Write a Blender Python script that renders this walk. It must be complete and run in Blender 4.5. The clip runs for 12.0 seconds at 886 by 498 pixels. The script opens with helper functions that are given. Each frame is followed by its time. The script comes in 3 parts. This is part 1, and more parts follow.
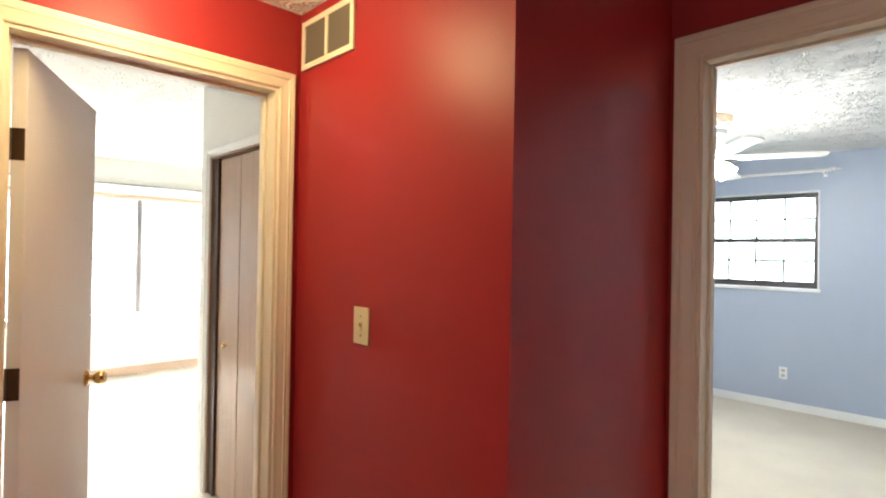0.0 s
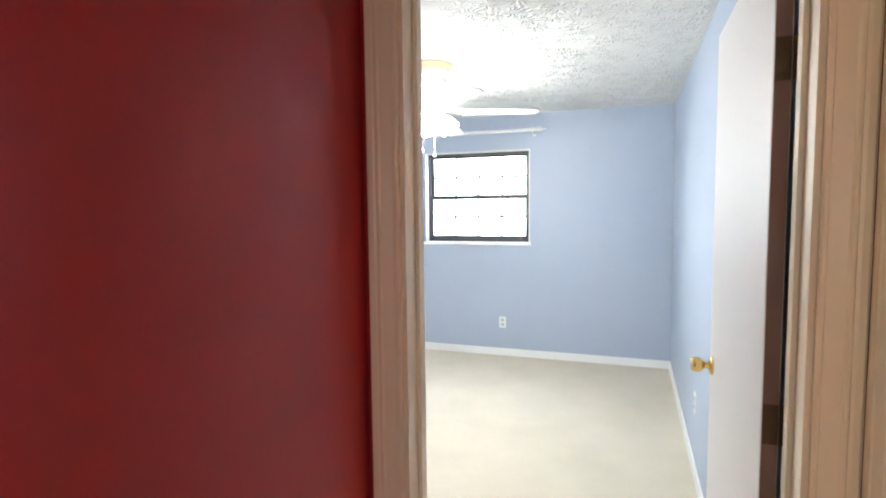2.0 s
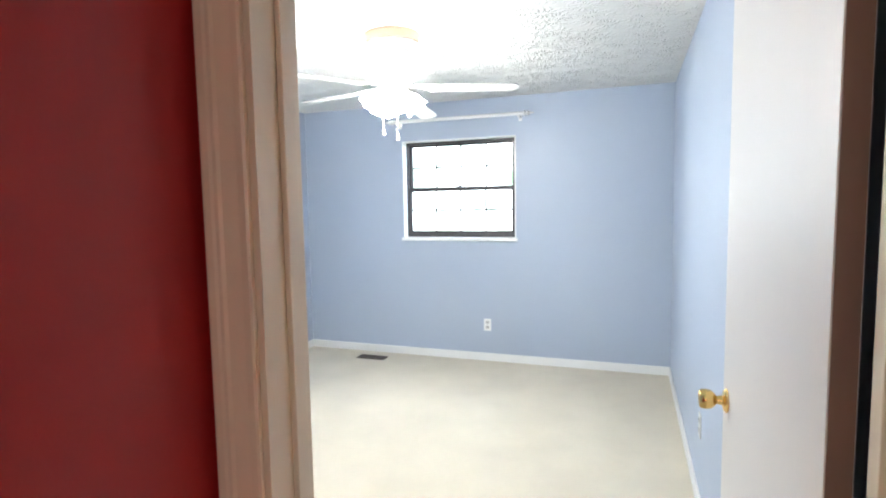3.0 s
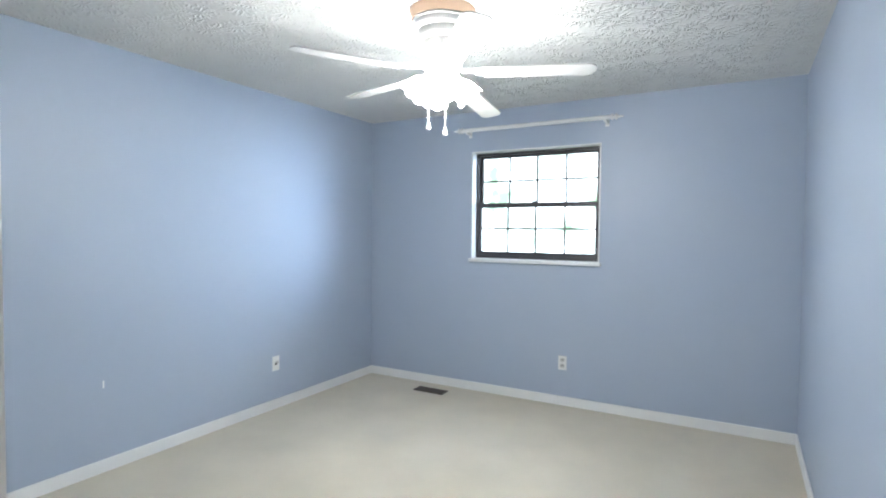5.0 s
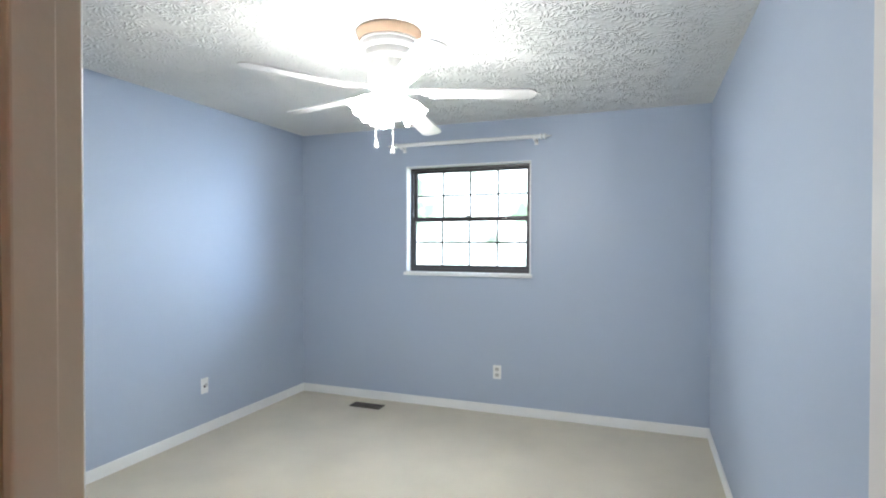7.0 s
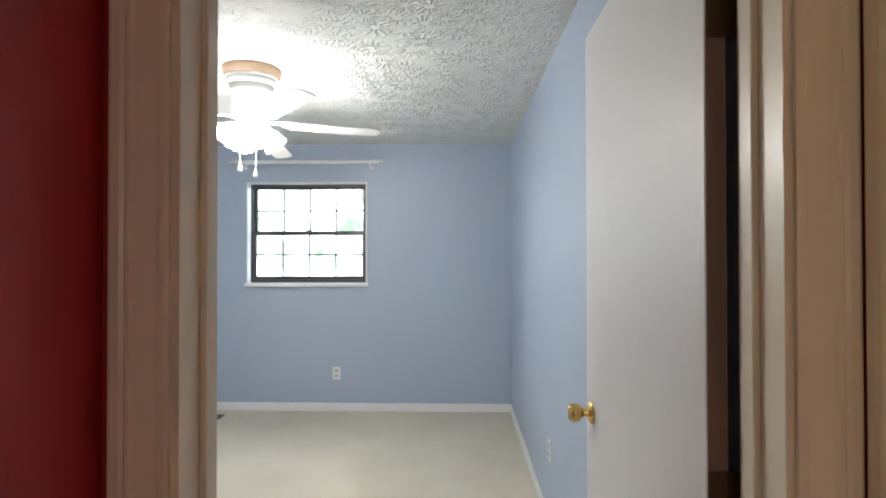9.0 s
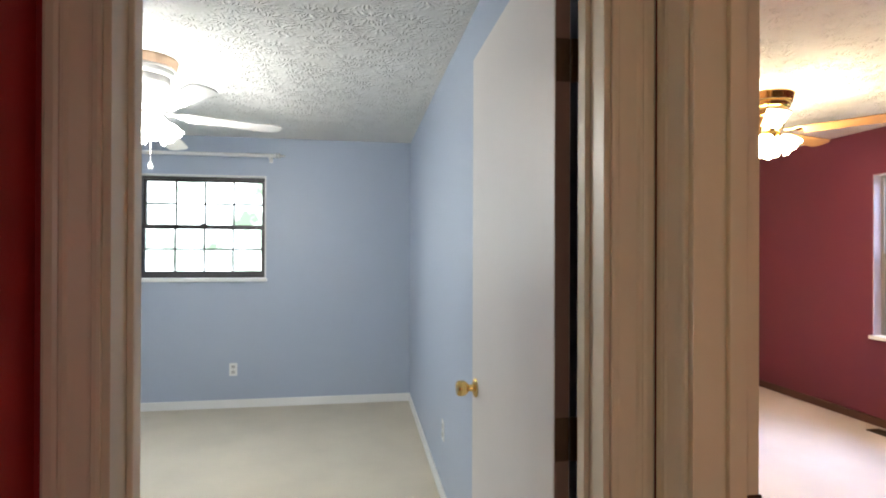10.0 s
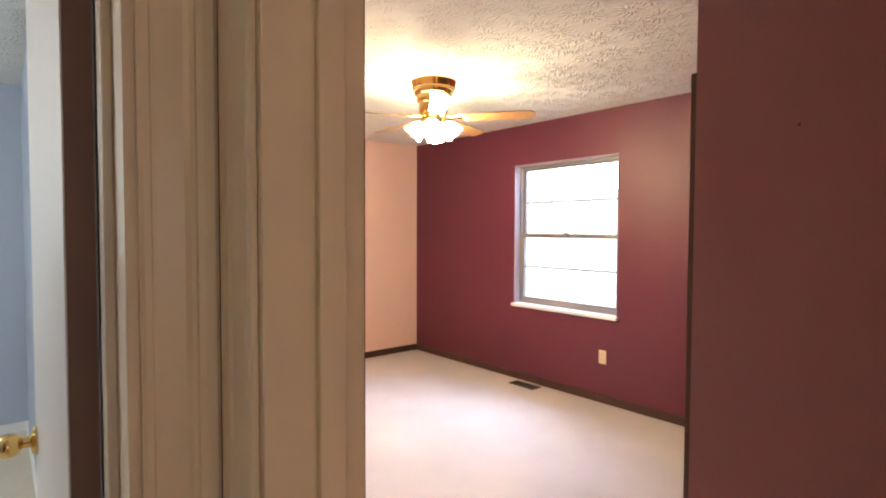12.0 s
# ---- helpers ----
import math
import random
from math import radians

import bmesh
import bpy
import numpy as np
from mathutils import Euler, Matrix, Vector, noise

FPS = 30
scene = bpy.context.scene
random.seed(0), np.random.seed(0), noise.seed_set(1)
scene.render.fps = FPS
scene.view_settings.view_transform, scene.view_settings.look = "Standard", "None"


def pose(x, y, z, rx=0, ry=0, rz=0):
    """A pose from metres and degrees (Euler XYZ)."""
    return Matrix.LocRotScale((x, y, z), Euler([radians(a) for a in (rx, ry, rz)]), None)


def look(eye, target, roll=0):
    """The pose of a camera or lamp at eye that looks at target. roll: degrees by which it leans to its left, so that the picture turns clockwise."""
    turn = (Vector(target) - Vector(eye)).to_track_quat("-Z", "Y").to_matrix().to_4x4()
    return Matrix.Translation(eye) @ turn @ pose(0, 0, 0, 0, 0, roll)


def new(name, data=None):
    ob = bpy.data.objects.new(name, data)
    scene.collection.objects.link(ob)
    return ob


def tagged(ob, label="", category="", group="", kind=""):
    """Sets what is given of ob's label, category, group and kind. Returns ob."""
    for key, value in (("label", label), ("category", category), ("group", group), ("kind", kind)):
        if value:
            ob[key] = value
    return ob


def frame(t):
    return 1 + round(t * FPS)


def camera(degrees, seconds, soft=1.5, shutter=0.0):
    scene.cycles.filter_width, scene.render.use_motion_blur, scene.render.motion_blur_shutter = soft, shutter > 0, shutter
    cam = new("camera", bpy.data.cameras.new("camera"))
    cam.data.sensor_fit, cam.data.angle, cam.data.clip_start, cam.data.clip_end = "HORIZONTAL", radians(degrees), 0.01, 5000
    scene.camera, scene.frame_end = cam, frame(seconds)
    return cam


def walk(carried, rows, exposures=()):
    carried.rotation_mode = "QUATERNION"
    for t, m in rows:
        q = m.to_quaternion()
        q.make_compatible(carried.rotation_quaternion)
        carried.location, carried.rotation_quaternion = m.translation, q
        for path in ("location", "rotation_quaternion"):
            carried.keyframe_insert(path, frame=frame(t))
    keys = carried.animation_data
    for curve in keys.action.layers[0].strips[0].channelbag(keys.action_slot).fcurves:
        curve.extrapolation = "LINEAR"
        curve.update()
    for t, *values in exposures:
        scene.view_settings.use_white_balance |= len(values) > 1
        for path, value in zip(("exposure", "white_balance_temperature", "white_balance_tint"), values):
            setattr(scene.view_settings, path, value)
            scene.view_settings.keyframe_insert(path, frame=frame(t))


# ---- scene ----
cam = camera(79.4, 12.0, soft=2.0)
EXPOSURES = [(0, 0.45, 5850, 10), (1.5, 0.68, 5750, 10), (2.5, 0.78, 5700, 10), (3.0, 0.74, 5650, 10), (5, 0.05, 5520, 10), (7.5, 0.0, 5700, 10), (9.5, -0.12, 5850, 10), (12, 0.0, 5950, 10)]
PATH = [
    (0, (-0.197, -5.98, 1.447), (-1.63, -4.586, 1.462), 1.0),
    (0.5, (-0.191, -5.908, 1.455), (-1.44, -4.346, 1.446), 0.4),
    (1, (-0.285, -5.73, 1.448), (-1.313, -4.015, 1.399), -0.3),
    (1.5, (-0.391, -5.522, 1.46), (-1.2, -3.695, 1.364), -0.3),
    (2, (-0.357, -5.307, 1.515), (-1.023, -3.427, 1.364), -0.6),
    (2.5, (-0.384, -5.003, 1.488), (-0.966, -3.096, 1.33), -0.9),
    (3, (-0.33, -4.812, 1.492), (-0.993, -2.933, 1.322), -1.0),
    (5, (-0.34, -4.211, 1.399), (-1.322, -2.469, 1.333), 0.5),
    (5.5, (-0.328, -4.193, 1.362), (-1.317, -2.455, 1.335), 1.1),
    (6, (-0.359, -4.2, 1.354), (-1.317, -2.444, 1.344), 0.8),
    (6.5, (-0.371, -4.224, 1.318), (-1.248, -2.427, 1.33), 0.7),
    (7, (-0.445, -4.314, 1.429), (-1.154, -2.444, 1.403), 0.1),
    (7.5, (-0.469, -4.436, 1.42), (-1.0, -2.507, 1.424), -0.2),
    (9.5, (-0.48, -4.976, 1.427), (-0.369, -2.98, 1.446), 0.1),
    (10, (-0.48, -5.048, 1.425), (-0.169, -3.072, 1.43), 0.2),
    (10.5, (-0.462, -5.085, 1.426), (0.113, -3.17, 1.412), 0.2),
    (11, (-0.404, -5.051, 1.425), (0.455, -3.245, 1.396), 0.2),
    (11.5, (-0.298, -4.964, 1.436), (0.8, -3.293, 1.384), 0.2),
    (12, (-0.143, -4.782, 1.44), (1.138, -3.248, 1.369), 0.2),
]
walk(cam, [(t, look(e, g, r)) for t, e, g, r in PATH], exposures=EXPOSURES)

# ---- world and light ----
world = bpy.data.worlds.new("sky")
scene.world = world
world.use_nodes = True
wn = world.node_tree.nodes
sky = wn.new("ShaderNodeTexSky")
sky.sky_type, sky.sun_disc = "NISHITA", False
sky.sun_elevation, sky.sun_rotation = radians(48), radians(200)
wn["Background"].inputs["Strength"].default_value = 0.15
world.node_tree.links.new(sky.outputs["Color"], wn["Background"].inputs["Color"])


def lamp(name, kind, place, energy, color, size=0.1, target=None, size_y=None):
    data = bpy.data.lights.new(name, kind)
    data.energy, data.color = energy, color
    ob = new(name, data)
    if kind == "AREA":
        data.shape, data.size, data.size_y = "RECTANGLE", size, size_y or size
        ob.matrix_world = look(place, target)
    elif kind == "SUN":
        data.angle = radians(0.6)
        ob.matrix_world = look(place, target)
    else:
        data.shadow_soft_size = size
        ob.location = place
    return ob


DAY = (0.80, 0.89, 1.0)
WARM = (1.0, 0.74, 0.42)
lamp("sun", "SUN", (2, -9, 12), 3.0, (1, 0.95, 0.86), target=(0, 0, 0))
lamp("blue_window_daylight", "AREA", (-1.87, 0.95, 2.75), 50, DAY, 1.5, (-1.87, -1.2, 0.9), 1.0)
lamp("northeast_sky_daylight", "AREA", (0.55, 1.75, 1.8), 150, (0.70, 0.84, 1.0), 1.4, (-3.5, -1.4, 1.0), 1.2)
lamp("plum_window_daylight", "AREA", (5.2, -1.75, 2.6), 300, (0.60, 0.72, 1.0), 2.6, (2.2, -1.9, 0.6), 1.6)
lamp("white_window_daylight", "AREA", (-8.2, -5.4, 2.8), 2200, (1, 0.98, 0.95), 3.0, (-4.6, -5.0, 0.5), 1.4)
lamp("blue_fan_light", "POINT", (-1.605, -1.99, 1.93), 22, (1.0, 0.94, 0.84), 0.2)
lamp("plum_fan_light", "POINT", (2.14, -1.945, 1.97), 52, WARM, 0.19)
lamp("hall_light", "POINT", (-1.58, -5.56, 2.17), 14, (1.0, 0.74, 0.32), 0.12)
# Added fill at the hall's unseen end, brightening the casings and north wall.
lamp("hall_fill_light", "AREA", (-0.65, -8.56, 1.5), 8, (1.0, 0.93, 0.84), 0.6, (-0.65, -5.0, 1.4), 1.1)

# ---- materials ----


def material(name, color, rough=0.6, metal=0.0, vary=0.08, scale=3.0, bump=0.0, bump_scale=120.0, stretch=(1, 1, 1), coat=0.0, spec=0.5):
    m = bpy.data.materials.new(name)
    m.use_nodes = True
    n, l = m.node_tree.nodes, m.node_tree.links
    b = n["Principled BSDF"]
    b.inputs["Roughness"].default_value, b.inputs["Metallic"].default_value = rough, metal
    b.inputs["Coat Weight"].default_value = coat
    b.inputs["Specular IOR Level"].default_value = spec
    co = n.new("ShaderNodeTexCoord")
    mp = n.new("ShaderNodeMapping")
    mp.inputs["Scale"].default_value = stretch
    l.new(co.outputs["Object"], mp.inputs["Vector"])
    nz = n.new("ShaderNodeTexNoise")
    nz.inputs["Scale"].default_value, nz.inputs["Detail"].default_value = scale, 6
    l.new(mp.outputs["Vector"], nz.inputs["Vector"])
    mx = n.new("ShaderNodeMix")
    mx.data_type = "RGBA"
    lo = [c * (1 - vary) for c in color]
    hi = [min(1, c * (1 + vary)) for c in color]
    mx.inputs["A"].default_value, mx.inputs["B"].default_value = (*lo, 1), (*hi, 1)
    l.new(nz.outputs["Fac"], mx.inputs["Factor"])
    l.new(mx.outputs["Result"], b.inputs["Base Color"])
    rr = n.new("ShaderNodeMapRange")
    rr.inputs["To Min"].default_value, rr.inputs["To Max"].default_value = max(0, rough - 0.06), min(1, rough + 0.06)
    l.new(nz.outputs["Fac"], rr.inputs["Value"])
    l.new(rr.outputs["Result"], b.inputs["Roughness"])
    if bump:
        n2 = n.new("ShaderNodeTexNoise")
        n2.inputs["Scale"].default_value, n2.inputs["Detail"].default_value = bump_scale, 4
        l.new(mp.outputs["Vector"], n2.inputs["Vector"])
        bp = n.new("ShaderNodeBump")
        bp.inputs["Strength"].default_value, bp.inputs["Distance"].default_value = bump, 0.002
        l.new(n2.outputs["Fac"], bp.inputs["Height"])
        l.new(bp.outputs["Normal"], b.inputs["Normal"])
    return m


def glow(name, color, strength):
    m = bpy.data.materials.new(name)
    m.use_nodes = True
    b = m.node_tree.nodes["Principled BSDF"]
    b.inputs["Base Color"].default_value = (*color, 1)
    b.inputs["Emission Color"].default_value = (*color, 1)
    b.inputs["Emission Strength"].default_value = strength
    return m


def ceiling_material(name, color):
    """Stomped plaster: fans of short ridges round scattered centres, over a fine grain."""
    m = material(name, color, 0.85, vary=0.04, scale=2.0)
    n, l = m.node_tree.nodes, m.node_tree.links
    co = n.new("ShaderNodeTexCoord")
    wob = n.new("ShaderNodeTexNoise")
    wob.inputs["Scale"].default_value = 24
    l.new(co.outputs["Object"], wob.inputs["Vector"])
    vor = n.new("ShaderNodeTexVoronoi")
    vor.voronoi_dimensions = "2D"
    vor.inputs["Scale"].default_value = 7.5
    l.new(co.outputs["Object"], vor.inputs["Vector"])
    sub = n.new("ShaderNodeVectorMath")
    sub.operation = "SUBTRACT"
    l.new(co.outputs["Object"], sub.inputs[0])
    l.new(vor.outputs["Position"], sub.inputs[1])
    sep = n.new("ShaderNodeSeparateXYZ")
    l.new(sub.outputs["Vector"], sep.inputs["Vector"])

    def calc(op, a, b=None, c=None):
        k = n.new("ShaderNodeMath")
        k.operation = op
        for i, v in enumerate((a, b, c)):
            if v is None:
                continue
            if isinstance(v, (int, float)):
                k.inputs[i].default_value = v
            else:
                l.new(v, k.inputs[i])
        return k.outputs["Value"]

    ang = calc("ARCTAN2", sep.outputs["Y"], sep.outputs["X"])
    turn = calc("MULTIPLY_ADD", wob.outputs["Fac"], 7.5, calc("MULTIPLY", ang, 6.0))
    ridge = calc("POWER", calc("ABSOLUTE", calc("SINE", turn)), 4.0)
    far = calc("SUBTRACT", 1.0, calc("MULTIPLY", vor.outputs["Distance"], 1.15))
    gap = calc("GREATER_THAN", vor.outputs["Distance"], 0.17)
    patch = n.new("ShaderNodeTexNoise")
    patch.inputs["Scale"].default_value = 9
    l.new(co.outputs["Object"], patch.inputs["Vector"])
    some = n.new("ShaderNodeMapRange")
    some.inputs["From Min"].default_value, some.inputs["From Max"].default_value = 0.30, 0.46
    l.new(patch.outputs["Fac"], some.inputs["Value"])
    high = calc("MULTIPLY", calc("MULTIPLY", ridge, calc("MAXIMUM", far, 0.0)), calc("MULTIPLY", gap, some.outputs["Result"]))
    grain = n.new("ShaderNodeTexNoise")
    grain.inputs["Scale"].default_value = 70
    l.new(co.outputs["Object"], grain.inputs["Vector"])
    total = calc("MULTIPLY_ADD", grain.outputs["Fac"], 0.12, high)
    bp = n.new("ShaderNodeBump")
    bp.inputs["Strength"].default_value, bp.inputs["Distance"].default_value = 1.0, 0.012
    l.new(total, bp.inputs["Height"])
    l.new(bp.outputs["Normal"], n["Principled BSDF"].inputs["Normal"])
    return m


def carpet_material(name, color):
    """Cut pile: fine fibre grain, broad brushed patches."""
    m = material(name, color, 0.95, vary=0.19, scale=2.0, bump=0.9, bump_scale=260)
    n, l = m.node_tree.nodes, m.node_tree.links
    mix = [k for k in n if k.bl_idname == "ShaderNodeMix"][0]
    fib = n.new("ShaderNodeTexNoise")
    fib.inputs["Scale"].default_value, fib.inputs["Detail"].default_value = 160, 3
    co = n.new("ShaderNodeTexCoord")
    l.new(co.outputs["Object"], fib.inputs["Vector"])
    rng = n.new("ShaderNodeMapRange")
    rng.inputs["To Min"].default_value, rng.inputs["To Max"].default_value = 0.82, 1.12
    l.new(fib.outputs["Fac"], rng.inputs["Value"])
    mul = n.new("ShaderNodeVectorMath")
    mul.operation = "SCALE"
    l.new(mix.outputs["Result"], mul.inputs[0])
    l.new(rng.outputs["Result"], mul.inputs["Scale"])
    b = n["Principled BSDF"]
    l.new(mul.outputs["Vector"], b.inputs["Base Color"])
    b.inputs["Sheen Weight"].default_value = 0.25
    return m


def glass_material(name):
    m = bpy.data.materials.new(name)
    m.use_nodes = True
    b = m.node_tree.nodes["Principled BSDF"]
    b.inputs["Transmission Weight"].default_value, b.inputs["Roughness"].default_value = 1.0, 0.0
    b.inputs["IOR"].default_value = 1.02
    return m


BLUE = material("blue_wall_paint", (0.40, 0.46, 0.565), 0.46, vary=0.03, scale=1.2, bump=0.25, bump_scale=220)
RED = material("red_wall_paint", (0.32, 0.023, 0.024), 0.40, vary=0.06, scale=1.3, bump=0.15, bump_scale=160, spec=0.28)
PURPLE = material("plum_wall_paint", (0.108, 0.017, 0.040), 0.50, vary=0.05, scale=1.3, bump=0.2, bump_scale=200)
PINK = material("pink_wall_paint", (0.80, 0.55, 0.47), 0.5, vary=0.03, scale=1.3, bump=0.2, bump_scale=200)
ROSE = material("rose_wall_paint", (0.215, 0.103, 0.114), 0.55, vary=0.05, scale=1.3, bump=0.2, bump_scale=200)
WHITE = material("white_wall_paint", (0.80, 0.79, 0.75), 0.55, vary=0.03, scale=1.3, bump=0.2, bump_scale=200)
TRIM = material("cream_trim_paint", (0.75, 0.66, 0.51), 0.34, vary=0.05, scale=3.0, bump=0.12, bump_scale=90)
WTRIM = material("white_trim_paint", (0.85, 0.85, 0.83), 0.35, vary=0.03)
DOORW = material("white_door_paint", (0.74, 0.70, 0.67), 0.42, vary=0.03, scale=2.5, bump=0.2, bump_scale=60, stretch=(4, 4, 0.5))
BROWN = material("dark_brown_wood", (0.055, 0.024, 0.016), 0.4, vary=0.25, scale=8, bump=0.3, bump_scale=40, stretch=(1, 1, 0.15))
WOOD = material("brown_wood_panel", (0.34, 0.205, 0.125), 0.3, vary=0.3, scale=9, bump=0.2, bump_scale=60, stretch=(4, 4, 0.25))
FANWOOD = material("oak_blade_veneer", (0.36, 0.19, 0.07), 0.35, vary=0.25, scale=14)
TAN = material("tan_painted_wood", (0.55, 0.40, 0.29), 0.45)
BRONZE = material("dark_bronze_metal", (0.055, 0.05, 0.05), 0.42, 0.3, vary=0.15)
HINGE = material("antique_bronze_metal", (0.08, 0.045, 0.022), 0.38, 0.6, vary=0.25, scale=30)
LILAC = material("grey_lilac_return_paint", (0.36, 0.30, 0.36), 0.45)
DOOREDGE = material("brown_door_edge", (0.20, 0.115, 0.085), 0.5, vary=0.2, scale=10, stretch=(1, 1, 0.2))
GREYM = material("grey_aluminium", (0.30, 0.28, 0.28), 0.4, 0.5)
BRASS = material("polished_brass", (0.78, 0.55, 0.20), 0.16, 1.0, vary=0.06)
FANWHITE = material("white_fan_enamel", (0.78, 0.76, 0.72), 0.35)
FANBEIGE = material("beige_fan_enamel", (0.66, 0.47, 0.32), 0.4)
PLATEW = material("white_plastic", (0.80, 0.80, 0.78), 0.3, vary=0.02)
IVORY = material("ivory_plastic", (0.68, 0.58, 0.36), 0.32, vary=0.03)
SOCKET = material("grey_white_socket_plastic", (0.52, 0.52, 0.50), 0.35, vary=0.02)
SLOT = material("dark_slot", (0.03, 0.028, 0.025), 0.6)
GRILLE = material("grille_dark_mesh", (0.16, 0.14, 0.11), 0.5, vary=0.1)
FLOORVENT = material("brown_vent_metal", (0.05, 0.032, 0.022), 0.45, 0.4)
CEIL = ceiling_material("stomped_ceiling_plaster", (0.80, 0.79, 0.75))
CARPET = carpet_material("cream_carpet", (0.60, 0.54, 0.42))
CARPET2 = carpet_material("pale_beige_carpet", (0.56, 0.51, 0.51))
GLASS = glass_material("window_glass")
SHADE = glow("frosted_lit_glass", (1.0, 0.93, 0.80), 115)
SHADEW = glow("frosted_warm_glass", (1.0, 0.80, 0.46), 150)

SHADEH = glow("frosted_hall_glass", (1.0, 0.78, 0.42), 14)

# ---- building helpers ----


def box(bm, x0, x1, y0, y1, z0, z1, bevel=0.0, mi=0):
    r = bmesh.ops.create_cube(bm, size=1)
    vs = r["verts"]
    bmesh.ops.scale(bm, vec=(abs(x1 - x0), abs(y1 - y0), abs(z1 - z0)), verts=vs)
    bmesh.ops.translate(bm, vec=((x0 + x1) / 2, (y0 + y1) / 2, (z0 + z1) / 2), verts=vs)
    if bevel:
        es = list({e for v in vs for e in v.link_edges})
        bmesh.ops.bevel(bm, geom=es, offset=bevel, segments=2, affect="EDGES", profile=0.5)
    return vs


def turned(bm, profile, seg=32, z_axis=True):
    """A turned body from (radius, height) pairs about z."""
    rings = []
    for r, z in profile:
        if r < 1e-5:
            rings.append([bm.verts.new((0, 0, z))])
        else:
            rings.append([bm.verts.new((r * math.cos(2 * math.pi * i / seg), r * math.sin(2 * math.pi * i / seg), z)) for i in range(seg)])
    for a, b in zip(rings, rings[1:]):
        for i in range(seg):
            j = (i + 1) % seg
            if len(a) == 1 and len(b) > 1:
                bm.faces.new((a[0], b[i], b[j]))
            elif len(b) == 1 and len(a) > 1:
                bm.faces.new((a[i], a[j], b[0]))
            elif len(a) > 1:
                bm.faces.new((a[i], a[j], b[j], b[i]))
    bmesh.ops.recalc_face_normals(bm, faces=bm.faces)


def mesh_ob(name, bm, mats, smooth=False):
    me = bpy.data.meshes.new(name)
    bm.to_mesh(me)
    bm.free()
    for m in mats if isinstance(mats, (list, tuple)) else [mats]:
        me.materials.append(m)
    if smooth:
        me.polygons.foreach_set("use_smooth", [True] * len(me.polygons))
        me.set_sharp_from_angle(angle=radians(40))
    return new(name, me)


def part(name, bm, mat, parent, label="", smooth=False):
    ob = mesh_ob(name, bm, mat, smooth)
    ob.parent = parent
    if label:
        ob["label"] = label
    return ob


def thing(name, label, category, group="", kind="", at=None):
    ob = new(name)
    if at is not None:
        ob.matrix_basis = at
    return tagged(ob, label, category, group, kind)


def boxpart(name, parent, mat, dims, bevel=0.0, label=""):
    bm = bmesh.new()
    box(bm, *dims, bevel=bevel)
    return part(name, bm, mat, parent, label)


def wall(name, label, x0, x1, y0, y1, z0, z1, mats, openings=()):
    """A wall slab with openings (a0, a1, z0, z1) along its long side; mats: paints of the low and the high face."""
    bm = bmesh.new()
    along_x = (x1 - x0) > (y1 - y0)
    lo, hi = (x0, x1) if along_x else (y0, y1)
    cuts = sorted({lo, hi, *[o[0] for o in openings], *[o[1] for o in openings]})
    rows = sorted({z0, z1, *[o[2] for o in openings], *[o[3] for o in openings]})
    for a, b in zip(cuts, cuts[1:]):
        for s0, s1 in zip(rows, rows[1:]):
            if not any(o[0] <= a and b <= o[1] and o[2] <= s0 and s1 <= o[3] for o in openings):
                box(bm, *((a, b, y0, y1) if along_x else (x0, x1, a, b)), s0, s1)
    bmesh.ops.remove_doubles(bm, verts=bm.verts, dist=1e-5)
    bm.verts.index_update()
    seen = {}
    for f in bm.faces:
        seen.setdefault(frozenset(v.index for v in f.verts), []).append(f)
    twice = [f for fs in seen.values() if len(fs) > 1 for f in fs]
    bmesh.ops.delete(bm, geom=twice, context="FACES_ONLY")
    k = 1 if along_x else 0
    for f in bm.faces:
        f.normal_update()
        f.material_index = 1 if f.normal[k] > 0.5 else 0
    return tagged(mesh_ob(name, bm, list(mats)), label, "wall", kind="structure")


def slab(name, label, category, x0, x1, y0, y1, z0, z1, mat):
    bm = bmesh.new()
    box(bm, x0, x1, y0, y1, z0, z1)
    return tagged(mesh_ob(name, bm, mat), label, category, kind="structure")


# ---- structure ----
H, HH = 2.44, 2.31
BX0 = -3.515
wall("wall_blue_north", "pale blue painted wall around the bronze window", BX0 - 0.12, 0.0, 0.0, 0.16, 0, H, (BLUE, WHITE), [(-2.43, -1.315, 1.165, 2.095)])
wall("wall_blue_west", "pale blue painted bedroom side wall", BX0 - 0.12, BX0, -4.015, 0.0, 0, H, (WHITE, BLUE))
wall("wall_blue_east", "pale blue partition with pink paint behind", 0.0, 0.19, -4.015, 0.332, 0, H, (BLUE, PINK))
wall("wall_blue_south", "wall between red hall and blue bedroom", BX0 - 0.12, 0.066, -4.135, -4.015, 0, H, (RED, BLUE), [(-0.885, -0.022, 0, 2.12)])
wall("wall_plum_door", "red hall wall with the plum bedroom doorway", 0.066, 0.19, -8.5, -4.015, 0, H, (RED, ROSE), [(-4.985, -4.222, 0, 2.12)])
wall("wall_alcove_west", "glossy red painted wall of the alcove", -1.085, -0.975, -5.0, -4.135, 0, H, (RED, RED))
wall("wall_hall_north", "glossy red painted hall wall with vent", -2.09, -1.085, -5.0, -4.88, 0, H, (RED, WHITE))
wall("wall_hall_west", "red hall wall with the white bedroom doorway", -2.09, -1.97, -8.5, -5.0, 0, H, (WHITE, RED), [(-5.85, -5.078, 0, 2.03)])
# Unseen end wall; its opening is added to admit the fill light.
wall("wall_hall_south", "unseen red hall end wall with an added light opening", -2.09, 0.19, -8.62, -8.5, 0, H, (WHITE, RED), [(-0.95, -0.35, 0.95, 2.05)])
